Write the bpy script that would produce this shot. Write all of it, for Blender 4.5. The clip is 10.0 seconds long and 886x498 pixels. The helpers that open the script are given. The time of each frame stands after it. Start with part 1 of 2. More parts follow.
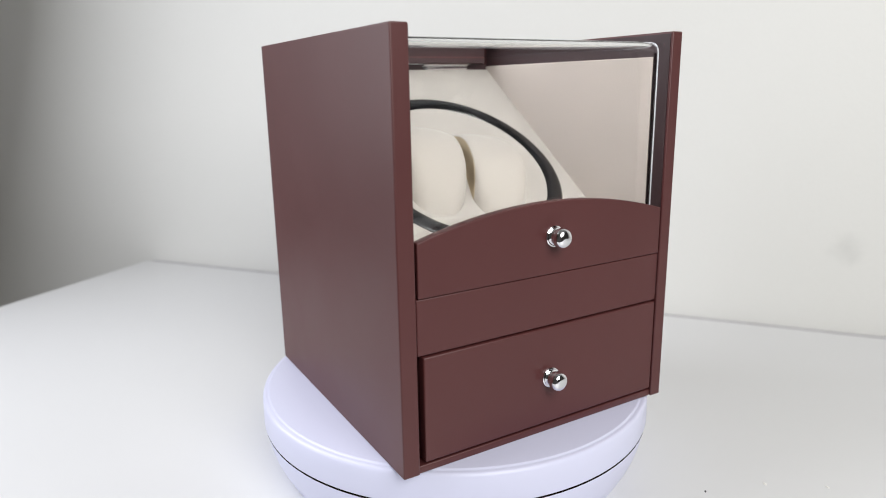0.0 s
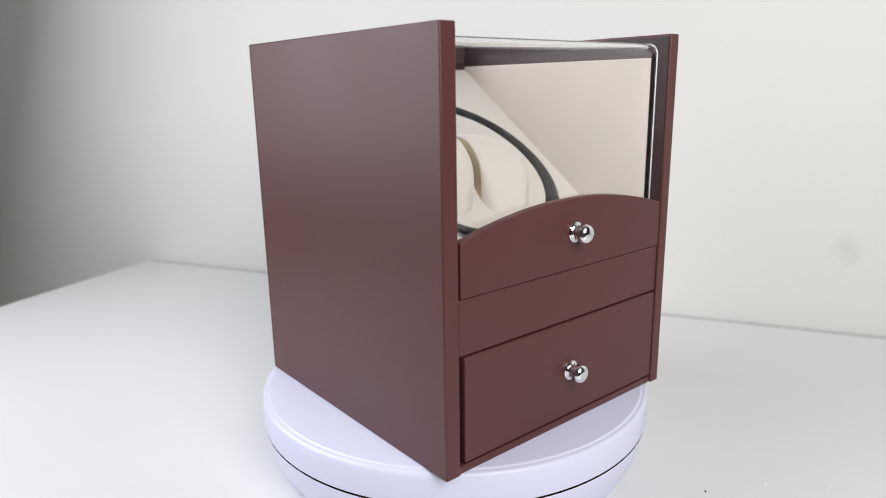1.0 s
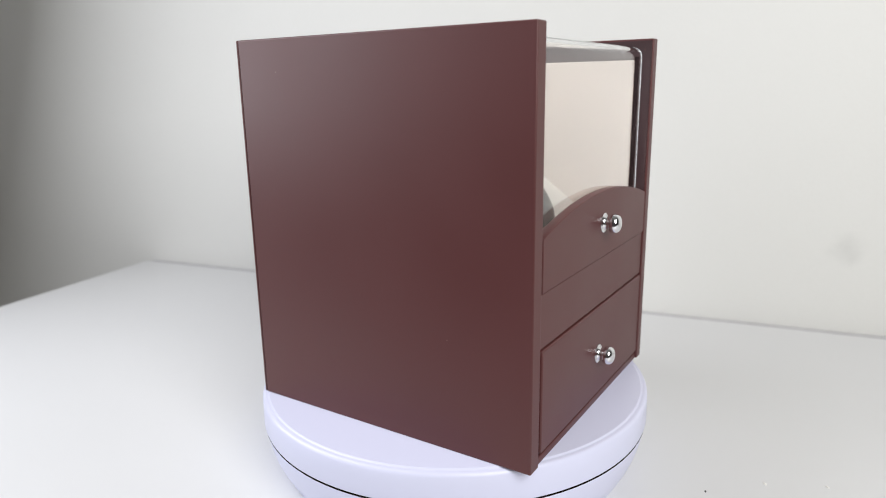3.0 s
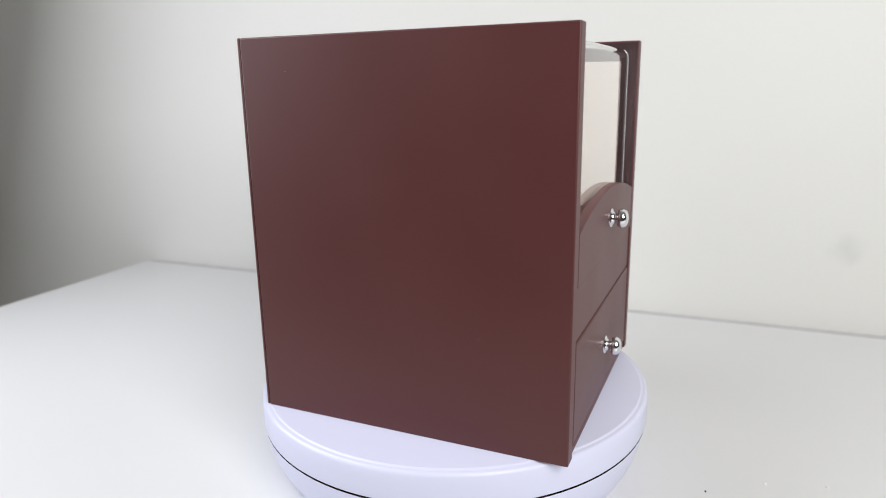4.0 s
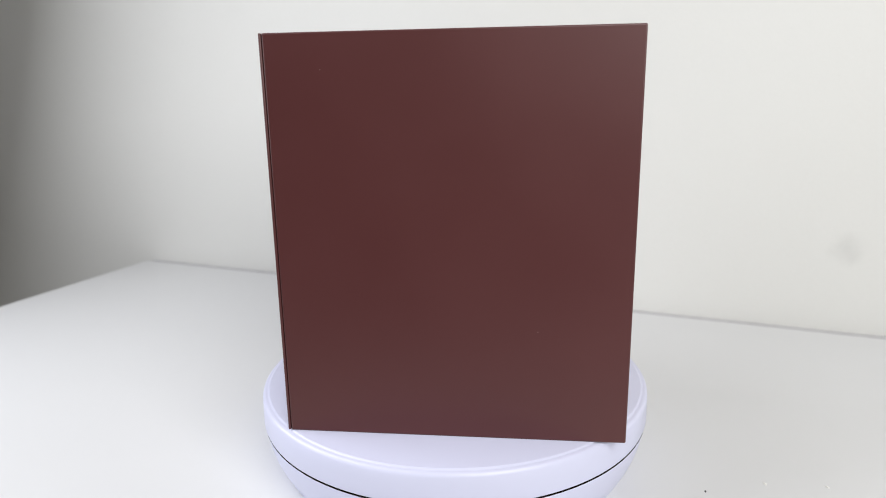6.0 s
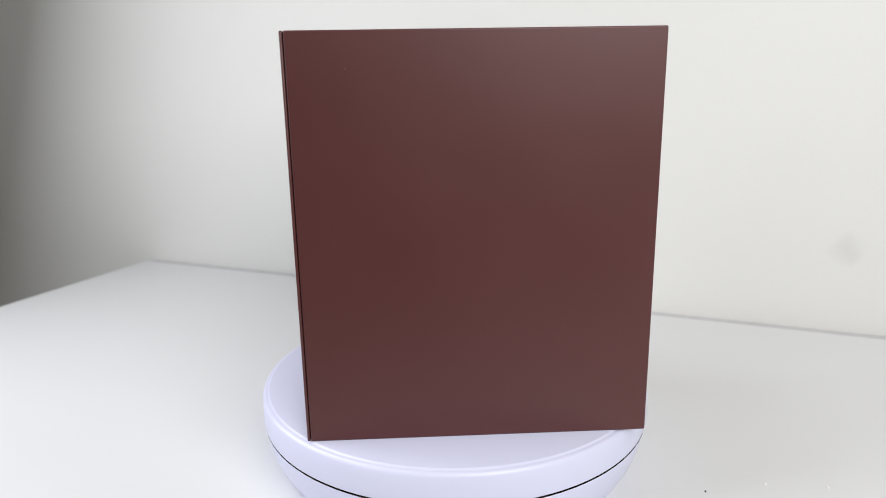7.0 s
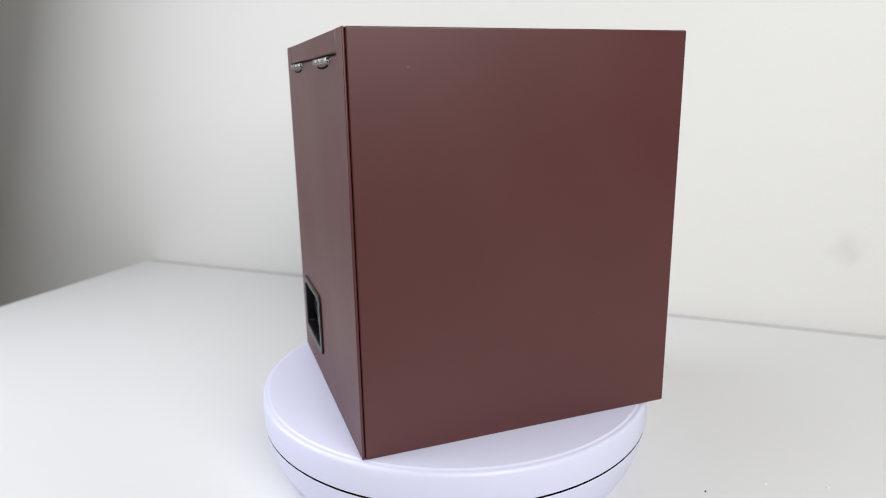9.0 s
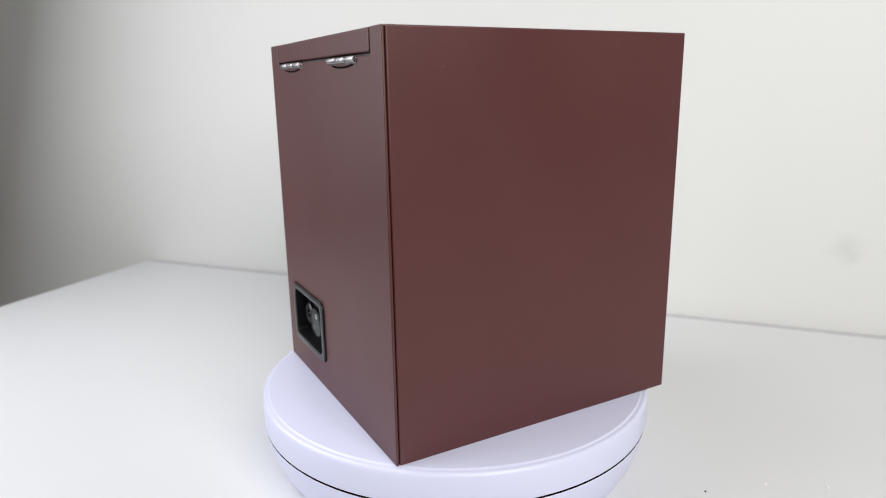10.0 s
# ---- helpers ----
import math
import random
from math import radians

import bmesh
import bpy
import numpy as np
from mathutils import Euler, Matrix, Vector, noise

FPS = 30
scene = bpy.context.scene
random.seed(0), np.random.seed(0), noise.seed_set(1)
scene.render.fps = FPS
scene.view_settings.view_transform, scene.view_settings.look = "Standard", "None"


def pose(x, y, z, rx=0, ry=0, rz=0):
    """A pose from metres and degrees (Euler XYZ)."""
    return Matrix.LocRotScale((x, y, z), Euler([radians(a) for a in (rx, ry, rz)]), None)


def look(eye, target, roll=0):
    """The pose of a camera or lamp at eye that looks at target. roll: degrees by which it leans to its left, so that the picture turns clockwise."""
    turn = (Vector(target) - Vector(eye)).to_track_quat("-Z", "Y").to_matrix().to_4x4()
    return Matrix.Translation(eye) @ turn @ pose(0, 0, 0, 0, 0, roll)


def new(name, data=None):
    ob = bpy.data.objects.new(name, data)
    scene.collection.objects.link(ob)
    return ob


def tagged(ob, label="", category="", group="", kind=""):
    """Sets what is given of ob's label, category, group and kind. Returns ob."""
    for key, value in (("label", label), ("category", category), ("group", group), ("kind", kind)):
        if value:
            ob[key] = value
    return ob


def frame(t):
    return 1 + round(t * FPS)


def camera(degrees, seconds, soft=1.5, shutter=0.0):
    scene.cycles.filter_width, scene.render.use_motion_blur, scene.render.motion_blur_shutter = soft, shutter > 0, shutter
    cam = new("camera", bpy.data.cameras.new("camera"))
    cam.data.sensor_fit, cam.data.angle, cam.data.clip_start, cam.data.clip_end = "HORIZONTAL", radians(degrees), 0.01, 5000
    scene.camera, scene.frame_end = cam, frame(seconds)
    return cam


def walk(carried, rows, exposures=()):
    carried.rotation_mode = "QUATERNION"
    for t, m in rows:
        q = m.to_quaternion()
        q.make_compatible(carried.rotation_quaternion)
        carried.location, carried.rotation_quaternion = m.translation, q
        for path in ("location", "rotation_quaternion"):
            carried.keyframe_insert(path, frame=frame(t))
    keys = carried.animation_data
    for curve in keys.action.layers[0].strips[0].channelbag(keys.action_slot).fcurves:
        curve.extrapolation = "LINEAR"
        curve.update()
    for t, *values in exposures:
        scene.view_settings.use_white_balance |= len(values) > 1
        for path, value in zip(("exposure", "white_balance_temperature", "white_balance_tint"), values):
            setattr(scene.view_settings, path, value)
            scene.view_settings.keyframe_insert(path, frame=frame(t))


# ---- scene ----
cam = camera(67.03, 10.0, soft=1.0)
EYE = (0.0, -0.41893, 0.18503)
YAW, TILT = radians(0.8266), radians(13.7919)
AIM = (EYE[0] - math.sin(YAW) * math.cos(TILT), EYE[1] + math.cos(YAW) * math.cos(TILT), EYE[2] - math.sin(TILT))
cam.data.dof.use_dof, cam.data.dof.focus_distance, cam.data.dof.aperture_fstop = True, 0.35, 9.0
STAND = look(EYE, AIM, -0.9718)
walk(cam, [(0.0, STAND), (10.0, STAND)])

# ---- plan: the turntable's axis is the origin, its platter top is about z = 0 ----
TABLE_Z = -0.05
FLOOR_Z = TABLE_Z - 0.75
CEIL_Z = 1.65
ROOM = pose(-0.436, 0.492, 0, 0, 0, -21.5)      # room corner: x along the back wall, -y into the room
X_L, X_R, Y_F, Y_B, H = -0.0897, 0.0865, -0.0996, 0.0846, 0.2108
Z0 = -0.0008                                     # platter top and foot of the cabinet
IN_L, IN_R = -0.0806, 0.0789


# ---- world and lamps ----
world = bpy.data.worlds.new("room_air")
world.use_nodes = True
world.node_tree.nodes["Background"].inputs[0].default_value = (0.8, 0.88, 1.0, 1)
world.node_tree.nodes["Background"].inputs[1].default_value = 0.05
scene.world = world


def softbox(name, at, target, wide, high, watts, colour, spread=180):
    lamp = bpy.data.lights.new(name, "AREA")
    lamp.shape, lamp.size, lamp.size_y = "RECTANGLE", wide, high
    lamp.energy, lamp.color, lamp.spread = watts, colour, radians(spread)
    ob = new(name, lamp)
    ob.matrix_world = ROOM @ look(at, target)
    return ob


# two photo softboxes that face each other across the table
softbox("softbox_left", (-0.005, -0.63, 0.49), (0.75, -0.53, 0.16), 0.6, 0.9, 7.65, (0.935, 0.957, 1.015))
softbox("softbox_right", (1.28, -0.93, 0.63), (0.70, -0.26, -0.10), 0.6, 0.7, 11.3, (0.995, 0.992, 0.975))
scene.view_settings.exposure = 0.0


# ---- materials ----
def material(name, colour, rough=0.5, metal=0.0, vary=0.08, scale=40.0, bump=0.0, bump_scale=400.0, even=False, **extra):
    """Principled surface with broad and fine variation of colour and gloss, and a fine relief."""
    mat = bpy.data.materials.new(name)
    mat.use_nodes = True
    nodes, links = mat.node_tree.nodes, mat.node_tree.links
    bsdf = nodes["Principled BSDF"]
    bsdf.inputs["Metallic"].default_value = metal
    for key, value in extra.items():
        bsdf.inputs[key.replace("_", " ")].default_value = value
    coord = nodes.new("ShaderNodeTexCoord")
    broad, fine = nodes.new("ShaderNodeTexNoise"), nodes.new("ShaderNodeTexNoise")
    broad.inputs["Scale"].default_value, broad.inputs["Detail"].default_value = scale, 4
    fine.inputs["Scale"].default_value, fine.inputs["Detail"].default_value = bump_scale, 5
    both = nodes.new("ShaderNodeMath")
    both.operation = "MULTIPLY_ADD"
    both.inputs[1].default_value = 0.35
    for tex in (broad, fine):
        links.new(coord.outputs["Object"], tex.inputs["Vector"])
    links.new(fine.outputs["Fac"], both.inputs[0])
    links.new(broad.outputs["Fac"], both.inputs[2])
    ramp = nodes.new("ShaderNodeMapRange")
    ramp.inputs["From Min"].default_value, ramp.inputs["From Max"].default_value = 0.4, 0.95
    ramp.inputs["To Min"].default_value, ramp.inputs["To Max"].default_value = 1 - vary, 1 + vary
    links.new(both.outputs[0], ramp.inputs["Value"])
    tint = nodes.new("ShaderNodeVectorMath")
    tint.operation = "SCALE"
    tint.inputs[0].default_value = colour
    links.new(ramp.outputs["Result"], tint.inputs["Scale"])
    links.new(tint.outputs["Vector"], bsdf.inputs["Base Color"])
    gloss = nodes.new("ShaderNodeMapRange")
    gloss.inputs["From Min"].default_value, gloss.inputs["From Max"].default_value = 0.4, 0.95
    gloss.inputs["To Min"].default_value, gloss.inputs["To Max"].default_value = rough * 0.9, min(1.0, rough * 1.12)
    if even:
        gloss.inputs["To Min"].default_value = gloss.inputs["To Max"].default_value = rough
    links.new(both.outputs[0], gloss.inputs["Value"])
    links.new(gloss.outputs["Result"], bsdf.inputs["Roughness"])
    if bump:
        relief = nodes.new("ShaderNodeBump")
        relief.inputs["Strength"].default_value = bump
        relief.inputs["Distance"].default_value = 0.001
        links.new(fine.outputs["Fac"], relief.inputs["Height"])
        links.new(relief.outputs["Normal"], bsdf.inputs["Normal"])
    return mat


LEATHER = material("maroon_leatherette", (0.084, 0.0227, 0.0222), 0.43, vary=0.05, scale=14, bump=0.025, bump_scale=2600, Specular_IOR_Level=0.47)
# shaded copy of the leatherette: the cabinet's inside shade is in its colour
LEATHER_SHADED = material("maroon_leatherette_shaded", (0.032, 0.011, 0.0125), 0.5, vary=0.07, scale=20, bump=0.1, bump_scale=2600)
VELVET = material("cream_velvet", (0.46, 0.40, 0.355), 0.9, vary=0.06, scale=25, bump=0.3, bump_scale=3200, Sheen_Weight=0.25)
BOARD = material("ivory_velvet", (0.375, 0.345, 0.312), 0.9, vary=0.05, scale=25, bump=0.3, bump_scale=3200, Sheen_Weight=0.2)
DISC_CLOTH = material("yellow_cream_cloth", (0.43, 0.385, 0.31), 0.8, vary=0.03, scale=30, bump=0.1, bump_scale=1800, Sheen_Weight=0.2)
CAP = material("tan_cloth", (0.46, 0.37, 0.25), 0.85, vary=0.08, scale=60, bump=0.2, bump_scale=1800)
CUSHION = material("cream_cushion_cloth", (0.385, 0.350, 0.312), 0.8, vary=0.03, scale=30, bump=0.1, bump_scale=1800, Sheen_Weight=0.2)
RING = material("black_gloss_plastic", (0.006, 0.006, 0.007), 0.14, vary=0.1, scale=30, Specular_IOR_Level=0.45)
BLACK = material("black_matt_plastic", (0.007, 0.007, 0.008), 0.30, vary=0.15, scale=60, bump=0.15, bump_scale=1500)
CHROME = material("polished_chrome", (0.78, 0.78, 0.8), 0.06, metal=1.0, vary=0.03, scale=90)
STEEL = material("brushed_steel", (0.30, 0.29, 0.29), 0.24, metal=1.0, vary=0.12, scale=300, bump=0.3, bump_scale=1800)
PLATTER = material("lavender_white_plastic", (0.66, 0.67, 0.835), 0.36, vary=0.0, scale=9, even=True)
TABLE = material("white_laminate", (0.69, 0.69, 0.695), 0.28, vary=0.012, scale=5, bump=0.02, bump_scale=1500, even=True)
# grey of the contact shadow along the wall, put into colour
WALL_GAP_SHADE = material("grey_gap_shade", (0.54, 0.53, 0.54), 0.8, vary=0.05, scale=20)
FLOOR = material("grey_vinyl_floor", (0.35, 0.33, 0.31), 0.5, vary=0.1, scale=6)
MARK = material("white_print", (0.75, 0.75, 0.75), 0.5)
# near-black paint for shade in gaps, seams and hollows
DARK = material("gap_shade", (0.008, 0.005, 0.005), 0.95, Specular_IOR_Level=0.05)
CRUMB = material("dark_crumb", (0.03, 0.028, 0.03), 0.7)
DUST = material("grey_dust", (0.22, 0.17, 0.16), 0.9)
CRUMB_PALE = material("pale_crumb", (0.88, 0.87, 0.84), 0.7)


def wall_paint():
    """Off-white emulsion with roller texture and one faint grey smudge."""
    mat = material("off_white_emulsion", (0.714, 0.71, 0.682), 0.75, vary=0.018, scale=3, bump=0.12, bump_scale=260)
    nodes, links = mat.node_tree.nodes, mat.node_tree.links
    bsdf = nodes["Principled BSDF"]
    source = bsdf.inputs["Base Color"].links[0].from_socket
    coord, wobble = nodes.new("ShaderNodeTexCoord"), nodes.new("ShaderNodeTexNoise")
    wobble.inputs["Scale"].default_value = 45
    links.new(coord.outputs["Object"], wobble.inputs["Vector"])
    gap = nodes.new("ShaderNodeVectorMath")
    gap.operation = "DISTANCE"
    gap.inputs[1].default_value = SMUDGE
    links.new(coord.outputs["Object"], gap.inputs[0])
    add = nodes.new("ShaderNodeMath")
    add.operation = "MULTIPLY_ADD"
    add.inputs[1].default_value = 0.03
    links.new(wobble.outputs["Fac"], add.inputs[0])
    links.new(gap.outputs["Value"], add.inputs[2])
    fade = nodes.new("ShaderNodeMapRange")
    fade.interpolation_type = "SMOOTHSTEP"
    fade.inputs["From Min"].default_value, fade.inputs["From Max"].default_value = 0.010, 0.036
    fade.inputs["To Min"].default_value, fade.inputs["To Max"].default_value = 0.86, 1.0
    links.new(add.outputs[0], fade.inputs["Value"])
    dim = nodes.new("ShaderNodeVectorMath")
    dim.operation = "SCALE"
    links.new(source, dim.inputs[0])
    links.new(fade.outputs["Result"], dim.inputs["Scale"])
    links.new(dim.outputs["Vector"], bsdf.inputs["Base Color"])
    return mat


SMUDGE = (0.858, 0.016, 0.031)
WALL = wall_paint()
# made-up dark colour for the unseen side walls, to cut bounced light
WALL_UNSEEN_DARK = material("unseen_wall_dark", (0.12, 0.108, 0.10), 0.8, vary=0.03, scale=3, bump=0.12, bump_scale=260)

# made-up grey for the unseen front wall, which the cabinet's faces reflect
WALL_UNSEEN_GREY = material("unseen_wall_grey", (0.42, 0.41, 0.40), 0.8, vary=0.03, scale=3, bump=0.12, bump_scale=260)


# ---- mesh helpers ----
def mesh_of(name, bm, mat, smooth=None):
    bmesh.ops.recalc_face_normals(bm, faces=bm.faces)
    data = bpy.data.meshes.new(name)
    for f in bm.faces:
        f.smooth = True if smooth is None else f.calc_area() < smooth
    bm.to_mesh(data)
    bm.free()
    if smooth is None:
        data.set_sharp_from_angle(angle=radians(40))
    data.materials.append(mat)
    return data


def part(name, bm, mat, parent, label="", smooth=None):
    ob = new(name, mesh_of(name, bm, mat, smooth))
    ob.parent = parent
    return tagged(ob, label)


def thing(name, label, category, group="", kind=""):
    return tagged(new(name), label, category, group, kind)


def box(x0, x1, y0, y1, z0, z1, bevel=0.0, steps=3):
    bm = bmesh.new()
    bmesh.ops.create_cube(bm, size=1.0, matrix=Matrix.LocRotScale(
        ((x0 + x1) / 2, (y0 + y1) / 2, (z0 + z1) / 2), None, (x1 - x0, y1 - y0, z1 - z0)))
    if bevel:
        bmesh.ops.bevel(bm, geom=bm.edges[:], offset=bevel, segments=steps, profile=0.5, affect="EDGES")
    return bm


def lathe(profile, n=96, m=Matrix()):
    """Turns (radius, height) pairs about z, then moves the result by m."""
    bm = bmesh.new()
    rings = []
    for r, z in profile:
        if r < 1e-6:
            rings.append([bm.verts.new((0, 0, z))])
        else:
            rings.append([bm.verts.new((r * math.cos(2 * math.pi * i / n), r * math.sin(2 * math.pi * i / n), z)) for i in range(n)])
    for a, b in zip(rings, rings[1:]):
        for i in range(n):
            j = (i + 1) % n
            loop = [a[i % len(a)], a[j % len(a)], b[j % len(b)], b[i % len(b)]]
            loop = list(dict.fromkeys(loop))
            if len(loop) > 2:
                bm.faces.new(loop)
    bm.transform(m)
    return bm


def plate(outline, y0, y1, holes=(), bevel=0.0):
    """A slab of the given (x, z) outline between y0 and y1, with holes through it."""
    bm = bmesh.new()
    edges = []
    for loop in (outline, *holes):
        vs = [bm.verts.new((x, y0, z)) for x, z in loop]
        edges += [bm.edges.new((vs[i], vs[(i + 1) % len(vs)])) for i in range(len(vs))]
    if holes:
        bmesh.ops.triangle_fill(bm, edges=edges, use_beauty=True, use_dissolve=True)
    else:
        bm.faces.new(bm.verts[:])
    made = bmesh.ops.extrude_face_region(bm, geom=bm.faces[:])
    bmesh.ops.translate(bm, verts=[v for v in made["geom"] if isinstance(v, bmesh.types.BMVert)], vec=(0, y1 - y0, 0))
    bmesh.ops.recalc_face_normals(bm, faces=bm.faces)
    if bevel:
        rim = [e for e in bm.edges if e.calc_face_angle(0) > 1.0]
        bmesh.ops.bevel(bm, geom=rim, offset=bevel, segments=2, profile=0.5, affect="EDGES")
    return bm


def rounded(x0, x1, z0, z1, r, n=6):
    """A rectangle with round corners as (x, z) pairs."""
    pts = []
    for cx, cz, a0 in ((x1 - r, z1 - r, 0), (x0 + r, z1 - r, 90), (x0 + r, z0 + r, 180), (x1 - r, z0 + r, 270)):
        for i in range(n + 1):
            a = radians(a0 + 90 * i / n)
            pts.append((cx + r * math.cos(a), cz + r * math.sin(a)))
    return pts


def arch(x0, x1, z0, z_end, z_mid, n=40):
    """A board with a bowed upper edge as (x, z) pairs."""
    pts = [(x0, z0), (x1, z0)]
    mid, half = (x0 + x1) / 2, (x1 - x0) / 2
    for i in range(n + 1):
        x = x1 + (x0 - x1) * i / n
        pts.append((x, z_mid - (z_mid - z_end) * ((x - mid) / half) ** 2))
    return pts


# ---- the room ----
def setting(name, bm, mat, label, category):
    ob = new(name, mesh_of(name, bm, mat))
    ob.matrix_world = ROOM
    return tagged(ob, label, category, kind="structure")


def room():
    setting("wall_back", box(-1.72, 2.72, 0.016, 0.15, FLOOR_Z, CEIL_Z), WALL, "off-white painted wall with a faint grey smudge", "wall")
    # side walls stay out of view; their dark colour only limits the bounce
    setting("wall_left", box(-1.72, -1.60, -2.75, 0.016, FLOOR_Z, CEIL_Z), WALL_UNSEEN_DARK, "unseen taupe wall, kept dark to cut bounced light", "wall")
    setting("wall_right", box(2.6, 2.72, -2.75, 0.016, FLOOR_Z, CEIL_Z), WALL_UNSEEN_DARK, "unseen taupe wall, kept dark to cut bounced light", "wall")
    # out of view behind the camera; its grey lifts the faces' upper sheen
    setting("wall_front", box(-1.6, 2.6, -2.75, -2.63, FLOOR_Z, CEIL_Z), WALL_UNSEEN_GREY, "unseen light grey wall, added to lift reflections in the leatherette", "wall")
    setting("floor", box(-1.72, 2.72, -2.75, 0.15, FLOOR_Z - 0.1, FLOOR_Z), FLOOR, "plain grey vinyl floor", "floor")
    setting("ceiling", box(-1.72, 2.72, -2.75, 0.15, CEIL_Z, CEIL_Z + 0.1), WALL, "plain white ceiling", "ceiling")


def table():
    top = thing("table", "white laminate table with its back edge against the wall", "table")
    top.matrix_world = ROOM
    part("tabletop", box(0.000, 1.65, -0.60, 0.004, TABLE_Z - 0.03, TABLE_Z, 0.0035), TABLE, top, smooth=0.001)
    # strip fills the gap and paints the soft shadow line at the wall
    part("wall_gap_line", box(0.006, 1.645, 0.0042, 0.0155, TABLE_Z - 0.026, TABLE_Z - 0.0012, 0.002), WALL_GAP_SHADE, top, "grey strip standing for the contact shadow between tabletop and wall", smooth=1e-4)
    for x in (0.07, 1.58):
        for y in (-0.54, -0.08):
            part("leg", box(x - 0.025, x + 0.025, y - 0.025, y + 0.025, FLOOR_Z, TABLE_Z - 0.03, 0.003), TABLE, top)
    return top


# ---- the turntable ----
def turntable():
    base = thing("display_turntable", "round lavender-white plastic display turntable turning slowly on the table", "turntable")
    base.location = (0, 0, TABLE_Z)
    up = Z0 - TABLE_Z
    platter = part("platter", lathe([
        (0, up), (0.1206, up), (0.1211, up - 0.0001), (0.1215, up - 0.0005), (0.1219, up - 0.0008), (0.1226, up - 0.0009), (0.1234, up - 0.0010), (0.1241, up - 0.0014),
        (0.1247, up - 0.0022), (0.1250, up - 0.0034), (0.1251, up - 0.0060), (0.1252, up - 0.0182), (0.1250, up - 0.0188), (0.1244, up - 0.0190), (0, up - 0.0190)], 160),
        PLATTER, base, "rotating round top with a stepped rim")
    # the seam's shadow gap is drawn as a flush dark ring
    part("seam_shade", lathe([(0, up - 0.0190), (0.1248, up - 0.0190), (0.1248, up - 0.0202), (0, up - 0.0202)], 96), DARK, base, "dark ring standing for the shade in the seam")
    part("base", lathe([(0, up - 0.0202), (0.1240, up - 0.0202), (0.1244, up - 0.0205), (0.1245, up - 0.0214), (0.1238, up - 0.0240), (0.1230, up - 0.0285), (0.1212, up - 0.0350), (0.1190, up - 0.0405), (0.1160, 0.003), (0.1145, 0.0), (0, 0.0)], 160),
         PLATTER, base, "fixed round foot below the seam")
    return base, platter


# ---- the watch winder ----
def knob(parent, x, z, y):
    """Chrome pull: flange, neck and rounded cap."""
    turn = pose(x, y, z, 90)
    prof = [(0, -0.001), (0.0054, -0.001), (0.0056, 0.0002), (0.0055, 0.0007), (0.0050, 0.0010), (0.0044, 0.0009), (0.0038, 0.0013), (0.0034, 0.0021), (0.0033, 0.0032), (0.0035, 0.0040),
            (0.0045, 0.0043), (0.0051, 0.0048), (0.0053, 0.0057), (0.0053, 0.0068), (0.0050, 0.0080), (0.0043, 0.0090), (0.0030, 0.0097), (0.0014, 0.0100), (0, 0.0101)]
    return part("knob", lathe(prof, 40, turn), CHROME, parent, "small polished chrome knob")


SLOPE_TOP = Vector((0.0, 0.0736, 0.1950))
SLOPE_DEG = 36.2
# frame of the sloping panel: x across, y up the slope, z out of it
SLOPE = Matrix.Translation(SLOPE_TOP) @ Matrix.Rotation(radians(SLOPE_DEG), 4, "X")
DISC = SLOPE @ pose(0.0032, -0.0995, -0.0008)


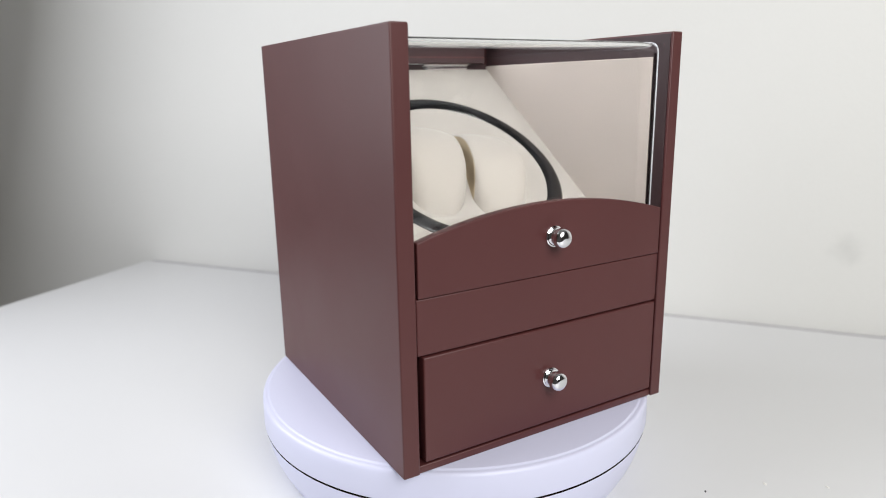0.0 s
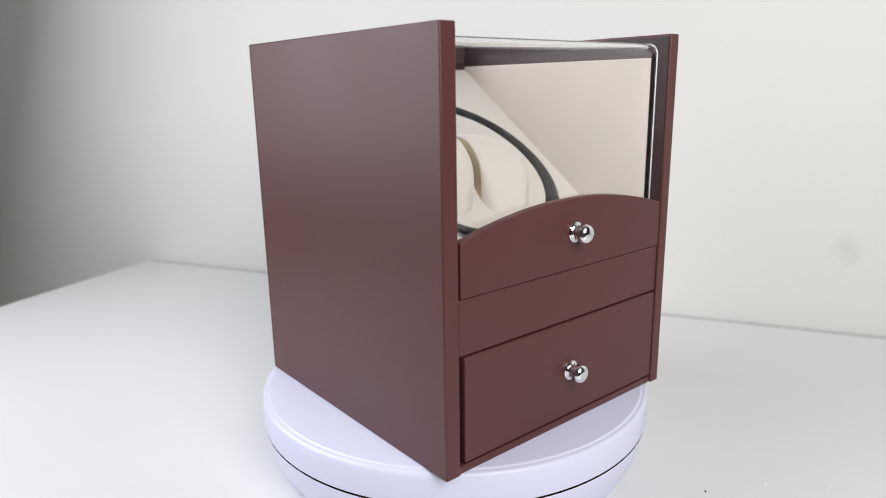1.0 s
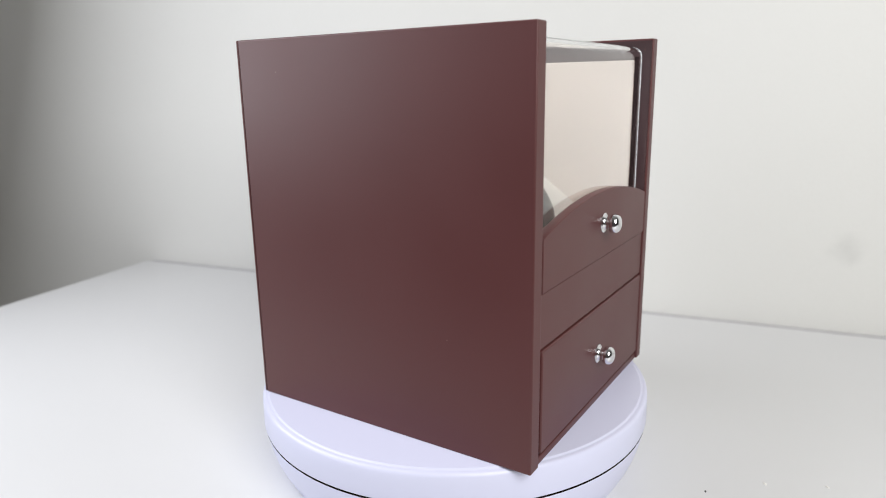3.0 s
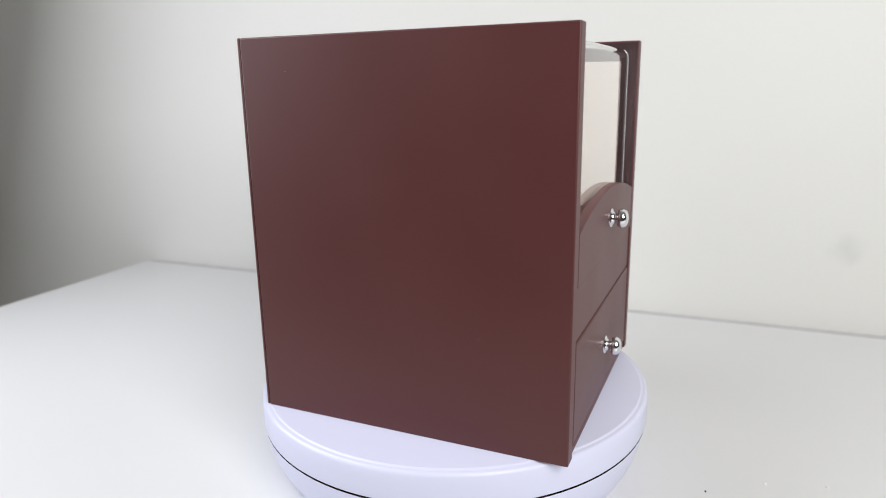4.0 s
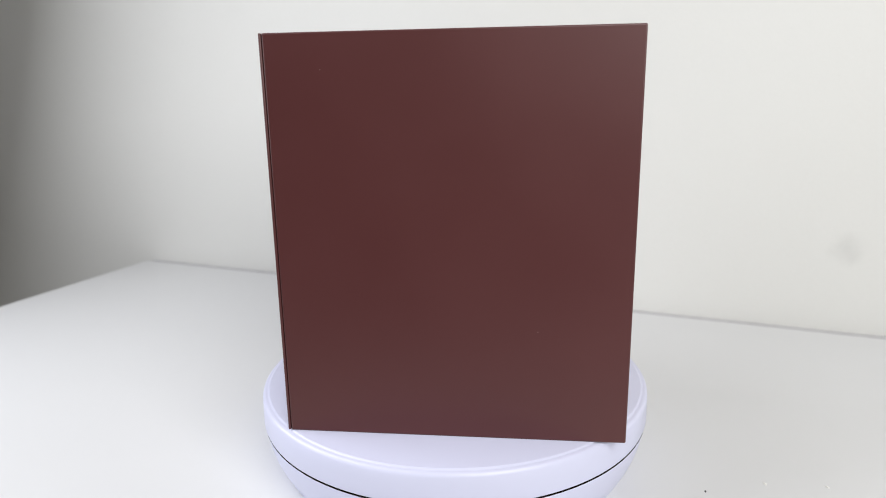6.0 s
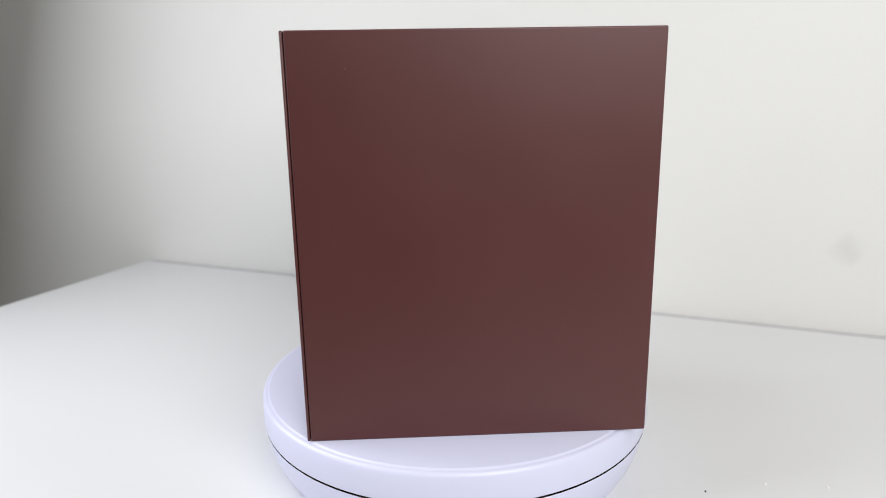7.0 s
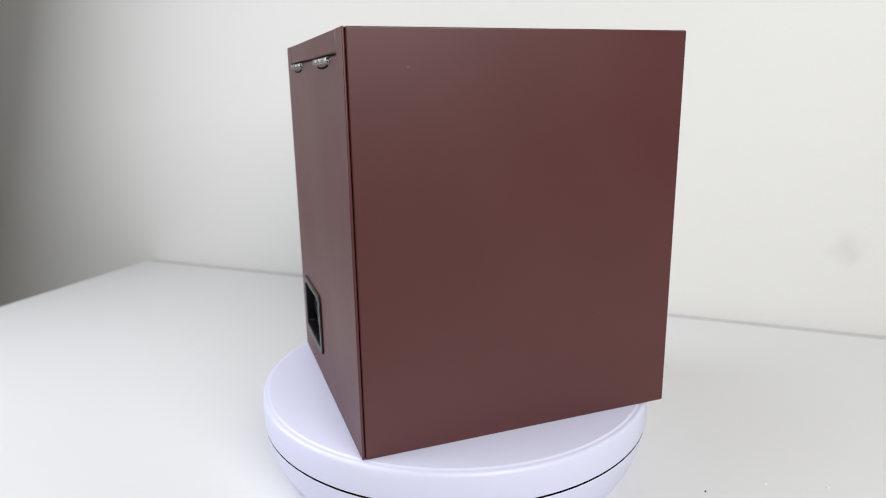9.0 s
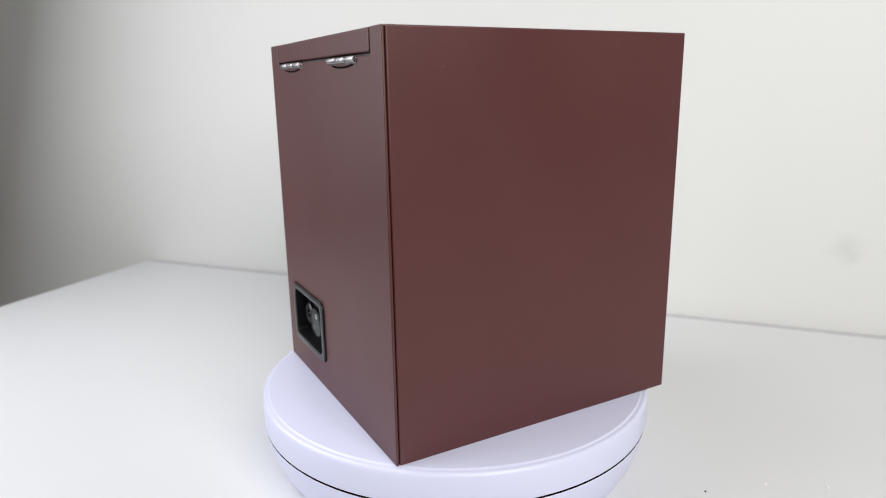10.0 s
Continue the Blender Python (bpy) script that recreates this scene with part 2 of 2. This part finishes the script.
def winder():
    w = thing("watch_winder", "maroon leatherette watch winder with drawer and clear lid on turntable", "watch winder")
    rim = 0.0008
    part("side_panel", box(X_L, IN_L, Y_F, Y_B - 0.0019, Z0, H, rim), LEATHER, w, smooth=1e-3)
    part("side_panel", box(IN_R, X_R, Y_F, Y_B - 0.0019, Z0, H, rim), LEATHER, w, smooth=1e-3)
    cut = [(X_L + 0.0002, Z0), (X_R - 0.0002, Z0), (X_R - 0.0002, H), (0.0712, H), (0.0712, 0.1985), (-0.0765, 0.1985), (-0.0765, H), (X_L + 0.0002, H)]
    part("back_panel", plate(cut, Y_B - 0.0015, Y_B, [rounded(0.0145, 0.0670, 0.0205, 0.0540, 0.004)], 0.0006), LEATHER, w, smooth=1e-4)
    part("inner_back", box(IN_L, IN_R, Y_B - 0.0075, Y_B - 0.0020, 0.060, 0.1995), LEATHER_SHADED, w)
    part("bottom_board", box(IN_L, IN_R, -0.0984, Y_B - 0.003, Z0, 0.0032, 0.0006), LEATHER, w, smooth=1e-3)
    part("front_rail", box(IN_L + 0.0006, IN_R - 0.0003, -0.0986, -0.0920, 0.0607, 0.0887, 0.0006), LEATHER, w, smooth=1e-3)
    part("inner_rail", plate(arch(IN_L + 0.0016, IN_R - 0.0016, 0.0607, 0.1075, 0.1190), -0.0893, -0.0845, bevel=0.0006), LEATHER, w)
    part("shelf", box(IN_L, IN_R, -0.0918, Y_B - 0.007, 0.0605, 0.0630), LEATHER_SHADED, w)

    drawer = part("drawer", box(-0.0770, 0.0784, -0.0990, -0.0920, 0.0046, 0.0596, 0.0009), LEATHER, w, "flush leatherette drawer front", smooth=1e-3)
    part("drawer_tray", box(-0.0745, 0.0745, -0.0919, 0.0600, 0.0060, 0.0480), VELVET, drawer)
    knob(drawer, 0.0005, 0.0310, -0.0990)

    # lid: bent clear sheet, hinge bar behind, arched front board
    bm = bmesh.new()
    sheet, r = [], 0.0042
    y_in, z_in, thick = -0.0915, 0.2040, 0.0019
    for k in (0.0, thick):
        line = [(0.0700, z_in + k)]
        for i in range(9):
            a = radians(90 + 90 * i / 8)
            line.append((y_in + r + (r + k) * math.cos(a), z_in - r + (r + k) * math.sin(a)))
        line.append((y_in - k, 0.0925))
        sheet.append(line)
    outline = sheet[0] + sheet[1][::-1]
    ends = [[bm.verts.new((x, y, z)) for y, z in outline] for x in (IN_L + 0.0030, IN_R - 0.0030)]
    for i in range(len(outline)):
        j = (i + 1) % len(outline)
        bm.faces.new((ends[0][i], ends[0][j], ends[1][j], ends[1][i]))
    m = len(sheet[0])
    for e in ends:
        for i in range(m - 1):
            bm.faces.new((e[i], e[i + 1], e[len(outline) - 2 - i], e[len(outline) - 1 - i]))
    lid = part("lid", bm, GLASS, w, "clear bent acrylic lid")
    lid.data.materials.append(SAWN)
    for f in lid.data.polygons:
        f.material_index = 1 if abs(f.normal.x) > 0.9 else 0
    part("hinge_bar", box(-0.0752, 0.0707, 0.0680, Y_B - 0.0002, 0.1999, 0.2108, 0.0009), LEATHER, lid, "leatherette bar carrying the clear lid", smooth=1e-4)
    front = part("arched_front", plate(arch(-0.0793, 0.0780, 0.0891, 0.1156, 0.1270), -0.0994, -0.0943, bevel=0.0005), LEATHER, lid, "leatherette board with a bowed top edge", smooth=2e-3)
    knob(lid, 0.0005, 0.1090, -0.0994)

    # thin sheets that paint shade on the inner faces, as the lid casts none
    part("bar_shade", box(-0.0750, 0.0705, 0.0674, 0.0679, 0.2001, 0.2036), LEATHER_SHADED, lid, "inner face of the bar with its shade painted in")
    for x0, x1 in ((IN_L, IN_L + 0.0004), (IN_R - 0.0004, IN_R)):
        part("inner_shade", box(x0, x1, Y_F + 0.0012, Y_B - 0.0080, 0.0640, H - 0.0012), LEATHER_SHADED, w, "inner face of the panel with its shade painted in")
    # added dark blocks that paint the shade in the gaps beside the bar
    for x0, x1 in ((0.0660, 0.0770), (-0.0790, -0.0715)):
        part("gap_filler", box(x0, x1, Y_B - 0.0062, Y_B - 0.0034, 0.1996, 0.2098), DARK, w)
    # cream lining and the sloping board that carries the rotor
    for x0, x1 in ((IN_L, IN_L + 0.0014), (IN_R - 0.0014, IN_R)):
        part("side_lining", box(x0, x1, -0.0868, 0.0760, 0.0640, 0.1980, 0.0006), VELVET, w, "cream velvet lining", smooth=1e-3)
    bm = box(IN_L + 0.0014, IN_R - 0.0014, -0.178, 0.0012, -0.004, 0.0, 0.0004)
    bm.transform(SLOPE)
    part("sloping_board", bm, BOARD, w, "ivory velvet board sloping down to the front", smooth=1e-3)
    # dark strips stand for the shade in the gap beside the lid's edge
    for x0, x1 in ((IN_L, IN_L + 0.0012), (IN_R - 0.0012, IN_R)):
        part("edge_shade", box(x0, x1, -0.0895, -0.0870, 0.0900, 0.2000, 0.0003), DARK, w, "dark strip painting the shade behind the lid's edge")
    rotor = part("rotor_ring", lathe([(0.0558, -0.004), (0.0557, -0.0008), (0.0564, 0.0006), (0.0578, 0.0016), (0.0603, 0.0023), (0.0628, 0.0024), (0.0653, 0.0018), (0.0670, 0.0008), (0.0678, -0.0006), (0.0679, -0.002)], 128, DISC),
                 RING, w, "glossy black ring round the rotor")
    part("rotor_disc", lathe([(0, 0.0004), (0.044, 0.0004), (0.052, 0.0002), (0.0559, -0.0006)], 96, DISC), DISC_CLOTH, rotor, "cream cloth disc inside the ring")

    for y, z, size in ((0.0545, 0.1931, 0.00028), (-0.0525, 0.0605, 0.00026)):
        dust = lathe([(0, 0.6 * size), (0.6 * size, 0.4 * size), (size, 0.0)], 8, pose(X_L, y, z, 0, -90, 0))
        part("dust_speck", dust, DUST, w, "tiny pale dust speck")
    fold = box(-0.0003, 0.0003, -0.0016, 0.0016, -0.0034, 0.0030, 0.0002)
    fold.transform(pose(IN_R + 0.0001, Y_F + 0.0032, H - 0.0044, 20, 0, 6))
    part("leather_fold", fold, LEATHER, w, "tucked leatherette corner fold")

    # hinges
    for cx in (0.0419, -0.0416):
        hinge = part("hinge", box(cx - 0.0188, cx + 0.0188, Y_B - 0.0004, Y_B + 0.0004, 0.1955, 0.1985, 0.0002), STEEL, w, "small bright steel butt hinge")
        for i in range(3):
            x0 = cx - 0.0188 + 0.0376 * i / 3
            turn = Matrix.Translation((x0, Y_B + 0.0006, 0.1975)) @ Matrix.Rotation(radians(90), 4, "Y")
            r = 0.0016
            part("knuckle", lathe([(0, 0.0003), (r * 0.8, 0.0003), (r, 0.0007), (r, 0.0120), (r * 0.8, 0.0123), (0, 0.0123)], 20, turn), STEEL, hinge)
        # flat dark crescent paints the shade of the scoop below the hinge
        lens = [(cx + 0.0165 * math.cos(radians(180 + 180 * i / 24)), 0.1962 - 0.0026 * math.sin(radians(180 * i / 24))) for i in range(25)]
        part("recess_shade", plate(lens, Y_B - 0.0002, Y_B + 0.0002), DARK, hinge)
        scoop = [(cx + (x - cx) * 0.90, 0.1965 + (z - 0.1962) * 0.72) for x, z in lens]
        part("scooped_leather", plate(scoop, Y_B - 0.0001, Y_B + 0.0004), LEATHER, hinge)
        part("inner_leaf", box(cx - 0.0188, cx + 0.0188, Y_B - 0.0084, Y_B - 0.0070, 0.1938, 0.1990, 0.0003), CHROME, hinge)
        turn = Matrix.Translation((cx - 0.0188, Y_B - 0.0090, 0.1992)) @ Matrix.Rotation(radians(90), 4, "Y")
        part("inner_barrel", lathe([(0, 0.0), (0.0013, 0.0), (0.0013, 0.0376), (0, 0.0376)], 16, turn), CHROME, hinge)

    # power inlet
    inlet = part("power_inlet", plate(rounded(0.0108, 0.0705, 0.0172, 0.0570, 0.0045), Y_B - 0.0004, Y_B + 0.0014, [rounded(0.0155, 0.0660, 0.0215, 0.0530, 0.0035)], 0.0005), BLACK, w, "black plastic recessed power inlet with switch")
    deep = Y_B - 0.0072
    part("recess_back", box(0.0145, 0.0670, deep - 0.0012, deep, 0.0205, 0.0540), BLACK, inlet)
    part("recess_wall", plate(rounded(0.0147, 0.0668, 0.0207, 0.0538, 0.0040), deep, Y_B - 0.0003, [rounded(0.0160, 0.0655, 0.0220, 0.0525, 0.0033)]), BLACK, inlet)
    back = pose(0.0555, deep, 0.0368, -90)
    part("socket", lathe([(0.0, 0.0006), (0.0026, 0.0006), (0.0028, 0.0030), (0.0062, 0.0034), (0.0073, 0.0026), (0.0076, 0.0)], 32, back), BLACK, inlet, "round barrel socket")
    part("socket_pin", lathe([(0, 0.0028), (0.0009, 0.0024), (0.0010, 0.0004)], 12, back), STEEL, inlet)
    part("screw", lathe([(0, 0.0009), (0.0010, 0.0007), (0.0013, 0.0)], 14, pose(0.0570, deep, 0.0268, -90)), STEEL, inlet)
    switch = part("rocker_switch", plate(rounded(0.0290, 0.0470, 0.0262, 0.0452, 0.0075), deep, deep + 0.0046, bevel=0.0010), BLACK, inlet, "black rocker switch")
    face = deep + 0.0045
    part("off_mark", lathe([(0.0010, 0.0), (0.0010, 0.0003), (0.0015, 0.0003), (0.0015, 0.0)], 20, pose(0.0352, face, 0.0405, -90)), MARK, switch, "printed O")
    part("on_mark", box(0.0405, 0.0409, face, face + 0.0003, 0.0305, 0.0330), MARK, switch, "printed I")
    return w


def pad(cx, cy, tilt, half):
    """One watch cushion: a cloth roll bowed along its length, flat at the sides and round at the lower end."""
    bm = bmesh.new()
    bmesh.ops.create_cube(bm, size=2.0)
    bmesh.ops.subdivide_edges(bm, edges=bm.edges[:], cuts=15, use_grid_fill=True)
    length, tall = 0.0400, 0.0172
    for v in bm.verts:
        sx, sy, sz = v.co
        end = 0.36 if sy < 0 else 0.10
        x = sx * half
        y = sy * length * (1 - end * abs(sx) ** 3.2)
        z = (sz + 1) / 2 * tall * (0.07 + 0.93 * (1 - abs(sy) ** 2.3)) * (1 - 0.06 * sx ** 8)
        z += 0.0003 * noise.noise(Vector((sx * 2.1 + cx * 90, sy * 2.4, sz)))
        v.co = (x, y, z)
    bmesh.ops.smooth_vert(bm, verts=bm.verts[:], factor=0.3, use_axis_x=True, use_axis_y=True, use_axis_z=True)
    seat = DISC @ pose(0, 0, 0, 0, 0, tilt) @ pose(cx, cy, -0.001)
    bm.transform(seat)
    ob = new("watch_cushion", mesh_of("watch_cushion", bm, CUSHION))
    rim = [(-0.0235, 0.0006), (0.0335, 0.0006)]
    for i in range(25):
        sy = 0.93 - 1.86 * i / 24
        rim.append((sy * length * (0.64 if sy < 0 else 0.90), tall * 0.93 * (0.07 + 0.93 * (1 - abs(sy) ** 2.3)) - 0.0006))
    cap = plate(rim, half - 0.0012, half + 0.0002)
    cap.transform(seat @ pose(0, 0, 0, 0, 0, 90))
    part("end_cap", cap, CAP, ob, "flat tan cloth end of the cushion")
    return tagged(ob, "cream cloth watch cushion seated in the rotor", "cushion", "watch cushions in the winder")


def clear_acrylic():
    mat = bpy.data.materials.new("clear_acrylic")
    mat.use_nodes = True
    nodes, links = mat.node_tree.nodes, mat.node_tree.links
    bsdf = nodes["Principled BSDF"]
    bsdf.inputs["Base Color"].default_value = (0.97, 0.98, 0.98, 1)
    bsdf.inputs["Transmission Weight"].default_value = 1.0
    bsdf.inputs["IOR"].default_value = 1.49
    bsdf.inputs["Roughness"].default_value = 0.004
    return mat


GLASS = clear_acrylic()
SAWN = material("sawn_acrylic_edge", (0.55, 0.56, 0.57), 0.3, vary=0.05, scale=200, Transmission_Weight=0.25)

room()
table()
stand, platter = turntable()
cabinet = winder()
cushions = [pad(-0.0222, -0.0062, -15, 0.0172), pad(0.0175, -0.0062, -15, 0.0168)]
for ob in scene.objects:
    if ob.name == "lid":
        ob.visible_shadow = False


def speck(name, at, size, mat, label):
    bm = bmesh.new()
    bmesh.ops.create_icosphere(bm, subdivisions=2, radius=1.0)
    for v in bm.verts:
        v.co = v.co * (1 + 0.35 * noise.noise(v.co * 2.3 + Vector((at[0], at[1], 0)) * 50))
        v.co.x *= size
        v.co.y *= size * 0.55
        v.co.z = max(-0.3, v.co.z) * size * 0.35
    ob = new(name, mesh_of(name, bm, mat))
    ob.location = (at[0], at[1], TABLE_Z + size * 0.09)
    ob.rotation_euler = (0, 0, at[0] * 9)
    return tagged(ob, label, "crumb", "crumbs on the table")


speck("crumb", (0.147, -0.069), 0.0011, CRUMB, "tiny dark crumb lying on the white table")
speck("crumb", (0.185, -0.062), 0.0016, CRUMB_PALE, "tiny pale crumb lying on the white table")
speck("crumb", (0.220, -0.066), 0.0014, CRUMB_PALE, "tiny pale crumb lying on the white table")


def motions():
    start, speed = 31.35, 8.8284
    turn = [(t, pose(0, 0, 0, 0, 0, start + speed * t)) for t in (0.0, 2.5, 5.0, 7.5, 10.0)]
    for carried in (cabinet, *cushions):
        walk(carried, turn)
    walk(platter, turn)


motions()
